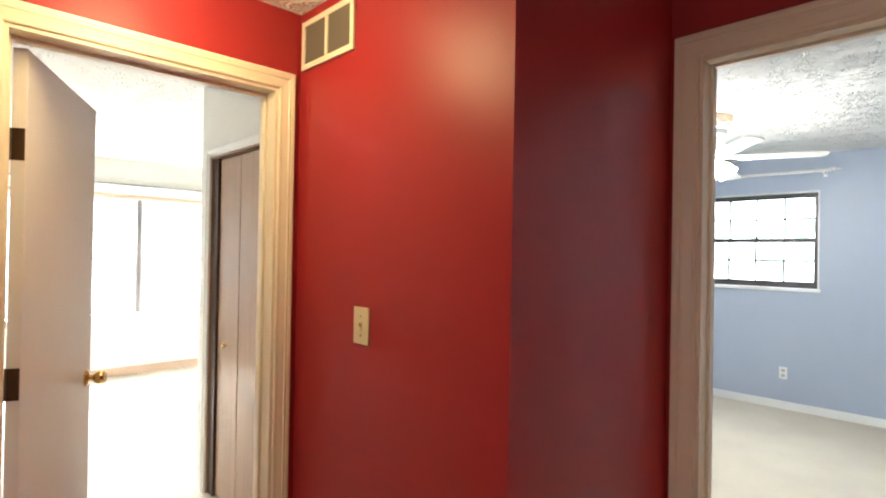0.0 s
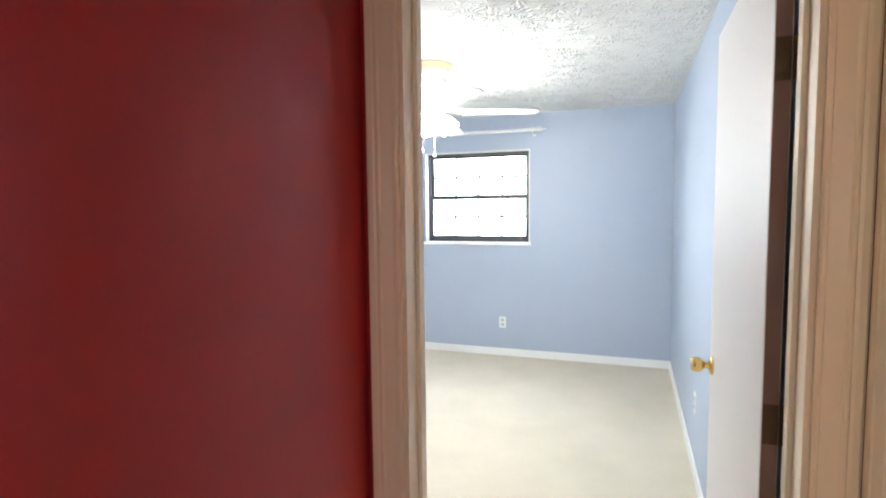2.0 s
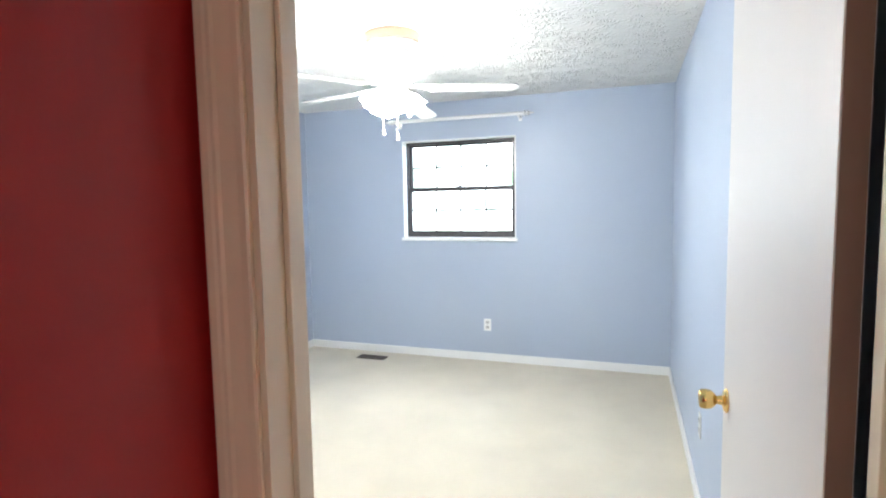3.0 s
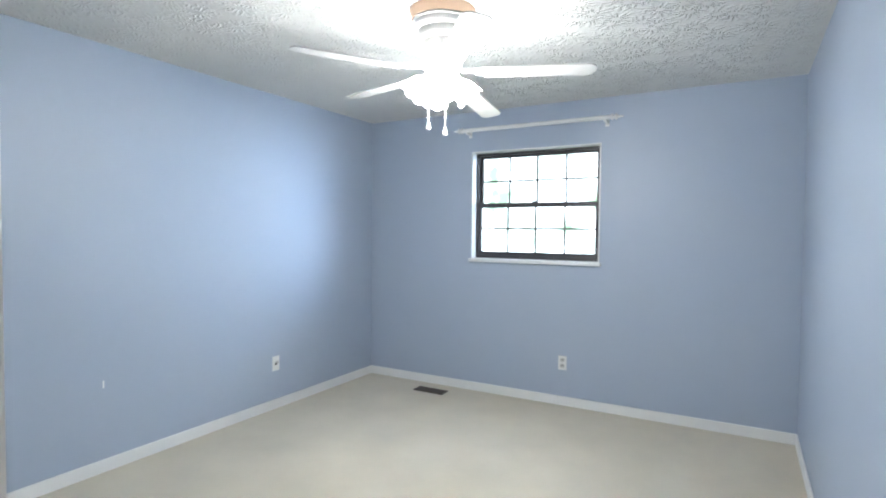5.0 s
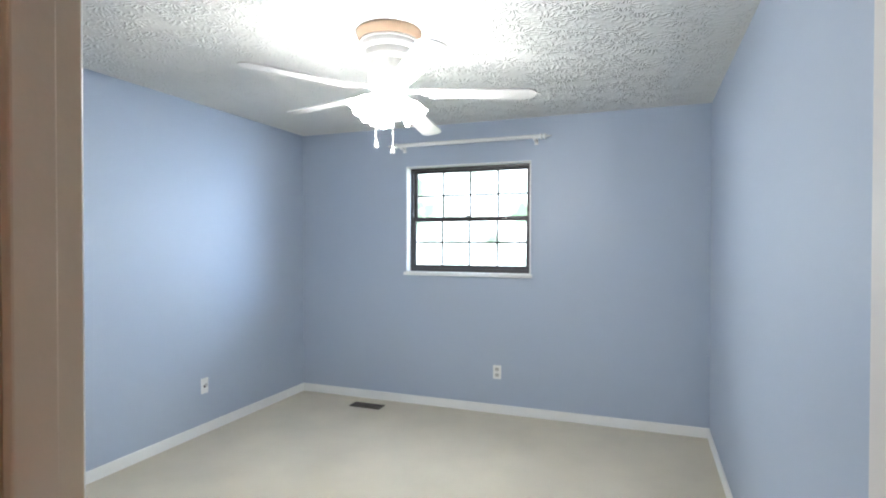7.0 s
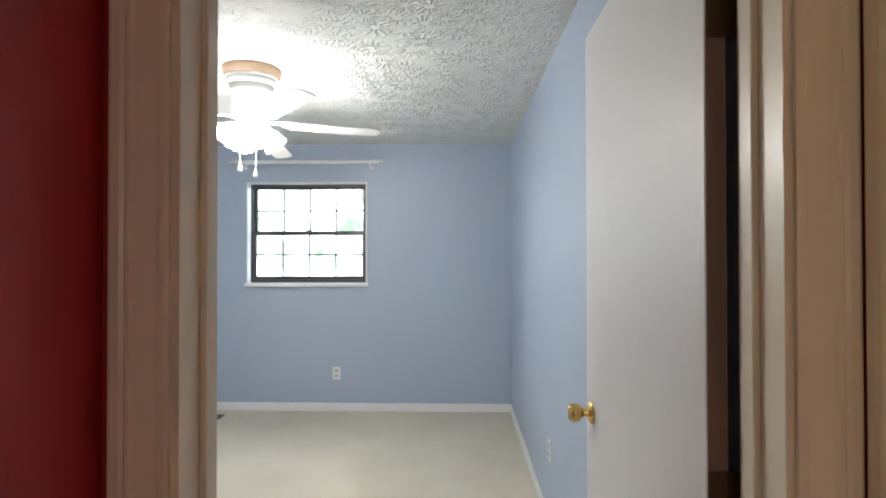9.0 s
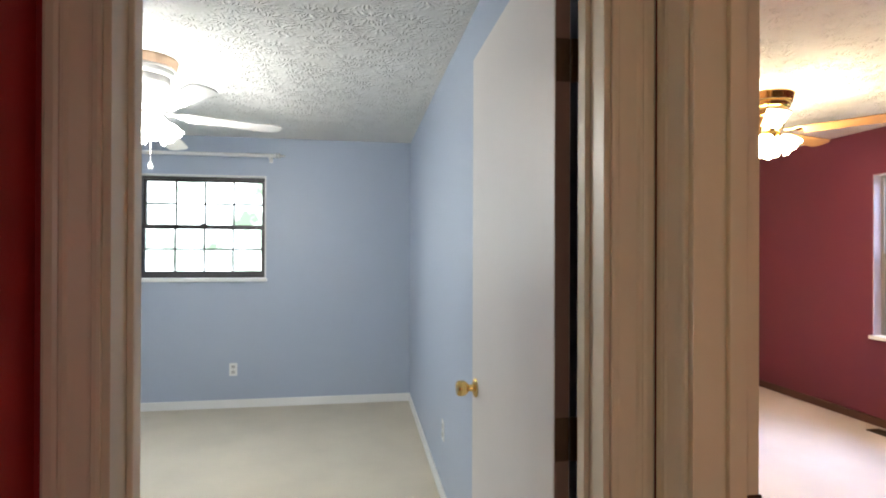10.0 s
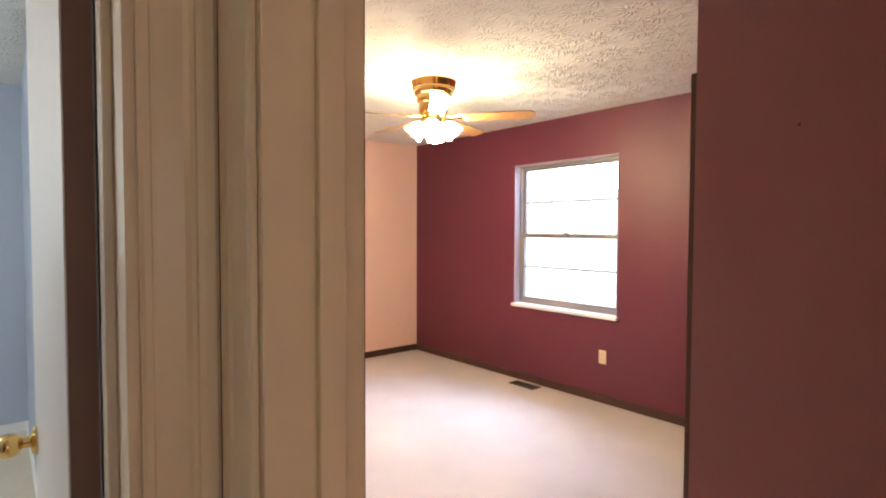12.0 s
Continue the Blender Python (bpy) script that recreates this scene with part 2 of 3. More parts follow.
wall("wall_plum_east", "plum accent wall with a window", 3.717, 3.87, -5.2, 0.332, 0, H, (PURPLE, WHITE), [(-2.375, -1.245, 0.735, 2.065)])
wall("wall_plum_north", "pale pink painted bedroom wall", 0.0, 3.87, 0.332, 0.45, 0, H, (PINK, WHITE))
wall("wall_plum_south", "pale pink wall behind the closet", 0.18, 3.717, -5.2, -5.08, 0, H, (WHITE, PINK))
wall("wall_closet_side", "dusty rose side wall of the closet", 1.32, 1.42, -5.08, -4.1, 0, H, (ROSE, ROSE))
wall("wall_closet_front", "dusty rose closet front wall", 1.42, 3.717, -4.2, -4.1, 0, H, (ROSE, ROSE), [(1.50, 3.3, 0, 1.83)])
# white bedroom
# Opening is widened southwards, out of view, for more light on the closet front.
wall("wall_white_west", "white painted wall with a wide window", -7.22, -7.07, -8.5, -2.6, 0, H, (WHITE, WHITE), [(-6.11, -3.25, 0.70, 2.0)])
wall("wall_white_north", "white painted bedroom wall", -7.07, -3.635, -2.72, -2.6, 0, H, (WHITE, WHITE))
wall("wall_white_south", "white painted bedroom wall", -7.22, -2.092, -8.62, -8.5, 0, H, (WHITE, WHITE))
wall("wall_white_east", "white painted bedroom wall", -2.21, -2.092, -8.5, -6.4, 0, H, (WHITE, WHITE))
wall("wall_white_closet_front", "white wall around the brown closet door", -3.49, -2.092, -4.76, -4.66, 0, H, (WHITE, WHITE), [(-3.45, -2.22, 0, 2.0)])
wall("wall_white_closet_end", "white end wall of the closet", -3.59, -3.49, -4.76, -4.135, 0, H, (WHITE, WHITE))
slab("floor_blue", "cream cut pile carpet, clean, with brushed patches", "carpet", BX0 - 0.12, 0.0, -4.075, 0.16, -0.1, 0, CARPET)
slab("floor_hall", "cream cut pile hall carpet", "carpet", -2.03, 0.118, -8.62, -4.075, -0.1, 0, CARPET)
slab("floor_plum", "pale beige cut pile carpet", "carpet", 0.118, 3.87, -5.2, 0.45, -0.1, 0, CARPET2)
slab("floor_white", "pale carpet in bright daylight", "carpet", -7.22, -2.03, -8.62, -2.6, -0.1, -0.001, CARPET)
slab("ceiling_blue", "off-white stomped plaster ceiling", "ceiling", BX0 - 0.12, 0.0, -4.135, 0.16, H, H + 0.1, CEIL)
slab("ceiling_plum", "off-white stomped plaster ceiling", "ceiling", 0.0, 3.87, -5.2, 0.45, H, H + 0.1, CEIL)
slab("ceiling_hall", "off-white stomped plaster hall ceiling", "ceiling", -1.97, 0.066, -8.5, -5.0, HH, HH + 0.1, CEIL)
slab("ceiling_alcove", "off-white stomped plaster alcove ceiling", "ceiling", -0.975, 0.066, -5.0, -4.135, 2.345, 2.445, CEIL)
slab("ceiling_white", "white stomped plaster ceiling", "ceiling", -7.22, BX0 - 0.12, -8.62, -2.6, H, H + 0.1, CEIL)
slab("ceiling_white_closet", "white stomped plaster ceiling", "ceiling", BX0 - 0.12, -2.09, -8.62, -4.135, H, H + 0.1, CEIL)


def baseboard(label, x0, x1, y0, y1, h, mat):
    bm = bmesh.new()
    box(bm, x0, x1, y0, y1, 0, h, bevel=0.004)
    return tagged(mesh_ob("baseboard", bm, mat), label, "baseboard", kind="structure")


WB = "white painted wooden baseboard along the blue wall"
baseboard(WB, BX0, 0, -0.013, 0, 0.075, WTRIM)
baseboard(WB, BX0, BX0 + 0.013, -4.015, -0.013, 0.075, WTRIM)
baseboard(WB, -0.013, 0, -4.015, -0.013, 0.075, WTRIM)
baseboard(WB, BX0, -0.97, -4.015, -4.002, 0.075, WTRIM)
PB = "dark brown wooden baseboard along the wall"
baseboard(PB, 3.703, 3.717, -4.1, 0.332, 0.07, BROWN)
baseboard(PB, 0.19, 3.703, 0.318, 0.332, 0.07, BROWN)
baseboard(PB, 0.19, 0.204, -4.13, 0.318, 0.07, BROWN)
baseboard(PB, 3.40, 3.703, -4.1, -4.086, 0.07, BROWN)
HB = "cream painted baseboard along the red wall"
baseboard(HB, -1.97, -0.975, -5.013, -5.0, 0.08, TRIM)
baseboard(HB, -0.975, -0.962, -5.0, -4.155, 0.08, TRIM)
baseboard(HB, -1.97, 0.066, -8.5, -8.487, 0.08, TRIM)
baseboard("tan wooden baseboard under the wide window", -7.07, -7.05, -8.5, -2.72, 0.09, TAN)

# ---- doorways ----


def moulded(bm, w, t, length):
    """Casing board along z: width in x from 0 (opening side) to w, front towards -y; stepped colonial profile."""
    prof = [(0, 0), (0, -0.45), (0.06, -0.58), (0.14, -0.62), (0.16, -0.50), (0.22, -0.52), (0.55, -0.78), (0.62, -0.98), (0.68, -1.0), (0.72, -0.86), (0.80, -0.98), (0.94, -1.0), (1, -0.86), (1, 0)]
    lo = [bm.verts.new((u * w, v * t, 0)) for u, v in prof]
    hi = [bm.verts.new((u * w, v * t, length)) for u, v in prof]
    k = len(prof)
    for i in range(k):
        j = (i + 1) % k
        bm.faces.new((lo[i], lo[j], hi[j], hi[i]))
    bm.faces.new(lo)
    bm.faces.new(hi[::-1])
    return lo, hi


def casing(parent, name, mat, width, top, w=0.072, t=0.016):
    """Two legs and a head with mitred corners around an opening 0..width in local x, front towards local -y."""
    for side in (0, 1):
        bm = bmesh.new()
        lo, hi = moulded(bm, w, t, top)
        for v in hi:
            v.co.z = top + v.co.x
        for v in bm.verts:
            v.co.x = -v.co.x if side == 0 else width + v.co.x
        bmesh.ops.recalc_face_normals(bm, faces=bm.faces)
        part(name, bm, mat, parent)
    bm = bmesh.new()
    lo, hi = moulded(bm, w, t, width)
    for v in lo:
        v.co.z = -v.co.x
    for v in hi:
        v.co.z = width + v.co.x
    for v in bm.verts:
        x, y, z = v.co
        v.co = (z, y, top + x)
    bmesh.ops.recalc_face_normals(bm, faces=bm.faces)
    part(name, bm, mat, parent)


def doorway(name, label, m, width, top, depth, mat, back=None, w=0.072, stop=0.06, back_w=0.06, lining=None):
    """Jambs, stops and casings; local x along the opening, -y the front face of the wall, y=depth its back."""
    d = thing(name, label, "door frame", kind="structure", at=m)
    j, lining = 0.018, lining or mat
    boxpart("jamb", d, lining, (0, j, 0.001, depth - 0.001, 0, top), 0.001)
    boxpart("jamb", d, lining, (width - j, width, 0.001, depth - 0.001, 0, top), 0.001)
    boxpart("jamb", d, lining, (j, width - j, 0.001, depth - 0.001, top - j, top), 0.001)
    boxpart("door_stop", d, lining, (j, j + 0.011, stop, stop + 0.033, 0, top - j), 0.002)
    boxpart("door_stop", d, lining, (width - j - 0.011, width - j, stop, stop + 0.033, 0, top - j), 0.002)
    boxpart("door_stop", d, lining, (j + 0.011, width - j - 0.011, stop, stop + 0.033, top - j - 0.011, top - j), 0.002)
    e = new("front_trim")
    e.parent = d
    casing(e, "casing", mat, width - 0.012, top - 0.006, w)
    e.matrix_basis = pose(0.006, 0, 0)
    e = new("back_trim")
    e.parent = d
    casing(e, "casing", back or mat, width - 0.012, top - 0.006, back_w)
    e.matrix_basis = pose(width - 0.006, depth, 0, 0, 0, 180)
    return d


blue_frame = doorway("door_frame_1", "cream painted moulded door casing in the red alcove", pose(-0.885, -4.135, 0), 0.863, 2.12, 0.12, TRIM, WTRIM, back_w=0.02, w=0.08)
plum_frame = doorway("door_frame_2", "cream painted moulded casing, dark brown inside", pose(0.066, -4.222, 0, 0, 0, -90), 0.763, 2.12, 0.124, TRIM, BROWN, w=0.074)
white_frame = doorway("door_frame_3", "cream painted moulded casing around white bedroom doorway", pose(-1.97, -5.85, 0, 0, 0, 90), 0.772, 2.03, 0.12, TRIM, WTRIM, w=0.058)
boxpart("strike_plate", plum_frame, HINGE, (0.0178, 0.0205, 0.085, 0.126, 0.955, 1.015), 0.0008, "antique bronze strike plate")
boxpart("strike_plate", blue_frame, HINGE, (0.0178, 0.0205, 0.085, 0.112, 0.90, 0.96), 0.0008, "antique bronze strike plate")


def knob_set(parent, x, z, thick, mat):
    """Round rosette, neck and knob on both faces of a leaf of local thickness 0..thick in y."""
    for face in (-1, 1):
        bm = bmesh.new()
        turned(bm, [(0, 0.0), (0.031, 0.0), (0.033, 0.004), (0.026, 0.010), (0.013, 0.013), (0.011, 0.026), (0.018, 0.031), (0.025, 0.040), (0.027, 0.052), (0.025, 0.064), (0.021, 0.068), (0.012, 0.066), (0, 0.065)], 28)
        k = part("door_knob", bm, mat, parent, "polished brass door knob", True)
        k.matrix_basis = pose(x, 0 if face < 0 else thick, z, 90 if face < 0 else -90)


def hinge(parent, z, mat, thick, side):
    """A leaf plate on the hinge edge of the door, the barrel on one face (side 1: far, -1: near) and the plate across the gap."""
    bm = bmesh.new()
    box(bm, -0.003, 0.0, 0.002, thick - 0.002, z - 0.045, z + 0.045, 0.001)
    edge = thick if side > 0 else 0.0
    box(bm, -0.005, -0.002, min(edge, edge + side * 0.036), max(edge, edge + side * 0.036), z - 0.045, z + 0.045, 0.001)
    for i in range(5):
        r = bmesh.ops.create_cone(bm, cap_ends=True, segments=12, radius1=0.006, radius2=0.006, depth=0.017)
        bmesh.ops.translate(bm, verts=r["verts"], vec=(0.002, edge + side * 0.005, z - 0.036 + i * 0.018))
    part("hinge", bm, mat, parent, "antique bronze butt hinge")


def door_leaf(name, label, m, width, height, mat, knob, hz, kz=0.91, side=1):
    d = thing(name, label, "door", at=m)
    boxpart("leaf", d, mat, (0, width, 0, 0.035, 0.015, height), 0.002)
    if side < 0:
        # Thin strip colours the leaf's hinge edge darker brown than its faces.
        boxpart("hinge_edge", d, DOOREDGE, (-0.002, 0.001, 0.002, 0.033, 0.02, height - 0.004), 0.0005, "brown strip along the door's hinge edge")
    knob_set(d, width - 0.065, kz, 0.035, knob)
    bm = bmesh.new()
    box(bm, width - 0.001, width + 0.0015, 0.006, 0.029, kz - 0.028, kz + 0.028, 0.0005)
    part("latch_plate", bm, knob, d, "brass latch plate")
    for z in hz:
        hinge(d, z, HINGE, 0.035, side)
    return d


# local x runs from the hinge to the free edge; knuckles on the +y face
door_leaf("bedroom_door", "white flush door standing open against blue wall", pose(-0.082, -3.995, 0, 0, 0, 90) @ pose(0, -0.035, 0), 0.80, 2.10, DOORW, BRASS, (0.27, 1.035, 1.82), 0.955, -1)
door_leaf("bedroom_door", "white flush door standing half open into bright room", pose(-2.085, -5.78, 0, 0, 0, 156), 0.72, 2.0, DOORW, BRASS, (0.3, 1.06, 1.73), 0.93)

# ---- windows ----


def window(name, label, m, w, h, depth, mat, cols, rows, rail, trim, muntin=0.0155, lining=None):
    """A double-hung window: local x across, z up from the opening's foot, +y outwards; the room face of the wall at y=0."""
    d = thing(name, label, "window", kind="structure", at=m)
    f = 0.032
    y0, y1 = depth - 0.085, depth - 0.01
    boxpart("window_frame", d, mat, (0, f, y0, y1, 0, h), 0.002)
    boxpart("window_frame", d, mat, (w - f, w, y0, y1, 0, h), 0.002)
    boxpart("window_frame", d, mat, (f, w - f, y0, y1, h - f, h), 0.002)
    boxpart("window_frame", d, mat, (f, w - f, y0, y1, 0, f), 0.002)
    for k, (z0, z1, a, b) in enumerate(((f, rail + 0.02, y0 + 0.006, y0 + 0.034), (rail - 0.02, h - f, y0 + 0.038, y0 + 0.066))):
        s = new("lower_sash" if k == 0 else "upper_sash")
        s.parent = d
        e = 0.026
        boxpart("stile", s, mat, (f, f + e, a, b, z0, z1), 0.002)
        boxpart("stile", s, mat, (w - f - e, w - f, a, b, z0, z1), 0.002)
        boxpart("rail", s, mat, (f + e, w - f - e, a, b, z0, z0 + (0.032 if k == 0 else 0.04)), 0.002)
        boxpart("rail", s, mat, (f + e, w - f - e, a, b, z1 - (0.04 if k == 0 else 0.022), z1), 0.002)
        g0, g1 = z0 + 0.03, z1 - 0.022
        c = (a + b) / 2
        for i in range(1, cols):
            x = f + e + (w - 2 * f - 2 * e) * i / cols
            boxpart("muntin", s, mat, (x - muntin / 2, x + muntin / 2, c - 0.006, c + 0.002, g0, g1))
        for i in range(1, rows):
            z = g0 + (g1 - g0) * i / rows
            boxpart("muntin", s, mat, (f + e, w - f - e, c - 0.0065, c + 0.0025, z - muntin / 2, z + muntin / 2))
        p = boxpart("pane", s, GLASS, (f + e - 0.004, w - f - e + 0.004, c + 0.004, c + 0.008, g0 - 0.004, g1 + 0.004), 0, "clear window glass")
        p.visible_shadow = False
    boxpart("sash_lock", d, mat, (w / 2 - 0.025, w / 2 + 0.025, y0 - 0.006, y0 + 0.006, rail + 0.02, rail + 0.032), 0.002)
    # painted returns and a sill that stands proud of the wall
    r = 0.012
    boxpart("return_board", d, lining or trim, (0.001, r, -0.006, y0, 0.001, h - 0.001), 0.002)
    boxpart("return_board", d, lining or trim, (w - r, w - 0.001, -0.006, y0, 0.001, h - 0.001), 0.002)
    boxpart("return_board", d, lining or trim, (r, w - r, -0.006, y0, h - r, h - 0.001), 0.002)
    boxpart("window_sill", d, trim, (-0.012, w + 0.012, -0.035, 0.0, -0.028, 0.002), 0.004)
    boxpart("sill_board", d, trim, (r, w - r, 0.0, y0, 0.0005, 0.004), 0.001)
    return d


window("window_1", "dark bronze double-hung window with thin grilles", pose(-2.43, 0, 1.165), 1.115, 0.93, 0.16, BRONZE, 4, 2, 0.465, WTRIM)
window("window_2", "grey metal double-hung window in plum wall", pose(3.717, -1.245, 0.735, 0, 0, -90), 1.13, 1.33, 0.15, GREYM, 1, 2, 0.655, WTRIM, lining=LILAC)
w3 = window("window_3", "white window flooded with daylight", pose(-7.07, -5.15, 0.70, 0, 0, 90), 0.94, 1.30, 0.15, WTRIM, 1, 2, 0.62, WTRIM)
window("window_4", "white window flooded with daylight", pose(-7.07, -4.19, 0.70, 0, 0, 90), 0.94, 1.30, 0.15, WTRIM, 1, 2, 0.62, WTRIM)
# Added window hidden behind the door; it lets daylight reach the closet front.
w5 = window("unseen_window_5", "white window flooded with daylight", pose(-7.07, -6.11, 0.70, 0, 0, 90), 0.94, 1.30, 0.15, WTRIM, 1, 2, 0.62, WTRIM)
boxpart("mullion", w5, GREYM, (0.925, 0.975, -0.006, 0.14, 0, 1.30), 0.003)
boxpart("mullion", w3, GREYM, (0.925, 0.975, -0.006, 0.14, 0, 1.30), 0.003)

# ---- outdoors ----
bm = bmesh.new()
box(bm, -60, 60, -60, 60, -0.6, -0.5)
tagged(mesh_ob("ground", bm, material("lawn_grass", (0.07, 0.13, 0.035), 0.9, vary=0.35, scale=0.8)), "green lawn outside the windows", "ground", kind="structure")


def backdrop_material(name, leaf, low, high, strength):
    m = bpy.data.materials.new(name)
    m.use_nodes = True
    n, l = m.node_tree.nodes, m.node_tree.links
    b = n["Principled BSDF"]
    co = n.new("ShaderNodeTexCoord")
    nz = n.new("ShaderNodeTexNoise")
    nz.inputs["Scale"].default_value, nz.inputs["Detail"].default_value = 1.9, 7
    l.new(co.outputs["Object"], nz.inputs["Vector"])
    r = n.new("ShaderNodeValToRGB")
    r.color_ramp.elements[0].position, r.color_ramp.elements[0].color = low, (*leaf, 1)
    r.color_ramp.elements[1].position, r.color_ramp.elements[1].color = high, (1.0, 1.0, 1.0, 1)
    l.new(nz.outputs["Fac"], r.inputs["Fac"])
    l.new(r.outputs["Color"], b.inputs["Emission Color"])
    b.inputs["Emission Strength"].default_value = strength
    b.inputs["Base Color"].default_value = (0.1, 0.2, 0.08, 1)
    return m


GARDEN = backdrop_material("hazy_garden_light", (0.10, 0.135, 0.09), 0.36, 0.66, 8.0)
HAZE = backdrop_material("white_haze_light", (0.66, 0.70, 0.66), 0.25, 0.55, 3.2)
for nm, dims in (("backdrop", (-12, 8, 6.0, 6.1, -0.5, 7)), ("backdrop", (10.0, 10.1, -9, 5.9, -0.5, 7)), ("backdrop", (-13.1, -13.0, -12, 5.9, -0.5, 7))):
    bm = bmesh.new()
    box(bm, *dims)
    tagged(mesh_ob(nm, bm, GARDEN if dims[3] > 6 else HAZE), "bright hazy daylight and foliage beyond glass", "backdrop", kind="structure")

# ---- ceiling fans ----


def blade_mesh(r0, r1, w0, w1, t):
    bm = bmesh.new()
    pts = []
    n = 10
    for i in range(n + 1):
        u = i / n
        pts.append((r0 + (r1 - r0 - 0.05) * u, (w0 + (w1 - w0) * u) / 2))
    for a in range(1, 8):
        k = radians(a * 90 / 8)
        pts.append((r1 - 0.05 + 0.05 * math.sin(k), w1 / 2 - 0.045 * (1 - math.cos(k))))
    pts.append((r1, w1 / 2 - 0.045))
    outline = pts + [(x, -y) for x, y in pts[::-1]]
    lo = [bm.verts.new((x, y, 0)) for x, y in outline]
    hi = [bm.verts.new((x, y, t)) for x, y in outline]
    k = len(outline)
    bm.faces.new(lo[::-1])
    bm.faces.new(hi)
    for i in range(k):
        bm.faces.new((lo[i], lo[(i + 1) % k], hi[(i + 1) % k], hi[i]))
    bmesh.ops.recalc_face_normals(bm, faces=bm.faces)
    return bm


def ceiling_fan(label, x, y, top, blade_z, first, radius, house, body, blade, metal, shade, shades, chains, tilt, droop=0):
    d = thing("ceiling_fan", label, "ceiling fan", at=pose(x, y, 0))
    bm = bmesh.new()
    turned(bm, [(0, top), (0.153, top), (0.157, top - 0.004), (0.157, top - 0.012), (0.154, top - 0.016), (0.150, top - 0.040), (0.144, top - 0.050)], 40)
    part("canopy", bm, house, d, "round flush canopy", True)
    bm = bmesh.new()
    turned(bm, [(0.134, top - 0.050), (0.134, top - 0.078), (0.128, top - 0.090), (0.116, top - 0.096), (0.116, top - 0.125), (0.112, top - 0.140), (0.100, top - 0.150), (0.098, blade_z + 0.05), (0.090, blade_z + 0.025), (0.080, blade_z + 0.01), (0, blade_z + 0.008)], 40)
    part("motor_housing", bm, body, d, "", True)
    bm = bmesh.new()
    turned(bm, [(0.128, top - 0.049), (0.141, top - 0.052), (0.141, top - 0.058), (0.128, top - 0.062)], 40)
    part("trim_ring", bm, metal, d, "", True)
    for i in range(5):
        a = first + 72 * i
        bm = blade_mesh(0.20, radius, 0.10, 0.12, 0.006)
        b = part("blade", bm, blade, d)
        b.matrix_basis = pose(0, 0, blade_z, 0, 0, a) @ pose(0, 0, 0, 0, 0 if i else droop, 0) @ pose(0, 0, 0, tilt, 0, 0)
        bm = bmesh.new()
        box(bm, 0.095, 0.17, -0.014, 0.014, 0.008, 0.016, 0.003)
        box(bm, 0.16, 0.26, -0.035, 0.035, 0.006, 0.011, 0.002)
        for sx in (0.19, 0.24):
            for sy in (-0.02, 0.02):
                r = bmesh.ops.create_uvsphere(bm, u_segments=8, v_segments=6, radius=0.005)
                bmesh.ops.translate(bm, verts=r["verts"], vec=(sx, sy, 0.011))
        k = part("blade_iron", bm, metal, d)
        k.matrix_basis = pose(0, 0, blade_z, 0, 0, a) @ pose(0, 0, 0, tilt, 0, 0)
    bm = bmesh.new()
    turned(bm, [(0, blade_z + 0.005), (0.075, blade_z + 0.005), (0.08, blade_z - 0.015), (0.07, blade_z - 0.045), (0.04, blade_z - 0.06), (0.012, blade_z - 0.066), (0, blade_z - 0.07)], 32)
    part("light_fitter", bm, metal, d, "", True)
    for i in range(shades):
        a = 45 + 360 / shades * i
        bm = bmesh.new()
        seg = 28
        prof = [(0.022, 0.0), (0.030, -0.012), (0.048, -0.035), (0.056, -0.06), (0.058, -0.08), (0.066, -0.10)]
        turned(bm, prof, seg)
        for v in bm.verts:
            if v.co.z < -0.09:
                k = math.atan2(v.co.y, v.co.x)
                v.co.z += 0.006 * math.cos(7 * k)
        bmesh.ops.solidify(bm, geom=bm.faces[:], thickness=0.003)
        s = part("lamp_shade", bm, shade, d, "frosted glass tulip shade, lit", True)
        s.matrix_basis = pose(0, 0, 0, 0, 0, a) @ pose(0.075, 0, blade_z - 0.03, 0, -42, 0)
        bm = bmesh.new()
        turned(bm, [(0, 0.012), (0.018, 0.012), (0.024, 0.0), (0.026, -0.012), (0, -0.012)], 20)
        s2 = part("socket_cup", bm, metal, d, "", True)
        s2.matrix_basis = s.matrix_basis.copy()
    for cx, cy, cl in chains:
        bm = bmesh.new()
        r = bmesh.ops.create_cone(bm, cap_ends=True, segments=8, radius1=0.0016, radius2=0.0016, depth=cl)
        bmesh.ops.translate(bm, verts=r["verts"], vec=(cx, cy, blade_z - 0.05 - cl / 2))
        c = part("pull_chain", bm, metal, d, "thin pull chain")
        bm = bmesh.new()
        zz = blade_z - 0.05 - cl
        turned(bm, [(0, zz + 0.004), (0.004, zz), (0.011, zz - 0.025), (0.010, zz - 0.033), (0, zz - 0.036)], 14)
        for v in bm.verts:
            v.co.x += cx
            v.co.y += cy
        part("pull_knob", bm, FANWHITE, c, "white tapered pull knob", True)
    return d


ceiling_fan("white flush ceiling fan with lit tulip shades", -1.605, -1.99, H, 2.145, 94.0, 0.71, FANBEIGE, FANWHITE, FANWHITE, FANWHITE, SHADE, 4, [(-0.05, -0.04, 0.18), (0.03, -0.02, 0.21)], -8, 5)
ceiling_fan("brass ceiling fan with oak blades, lamps lit", 2.14, -1.945, H, 2.19, -53.0, 0.68, BRASS, BRASS, FANWOOD, BRASS, SHADEW, 4, [], -13)

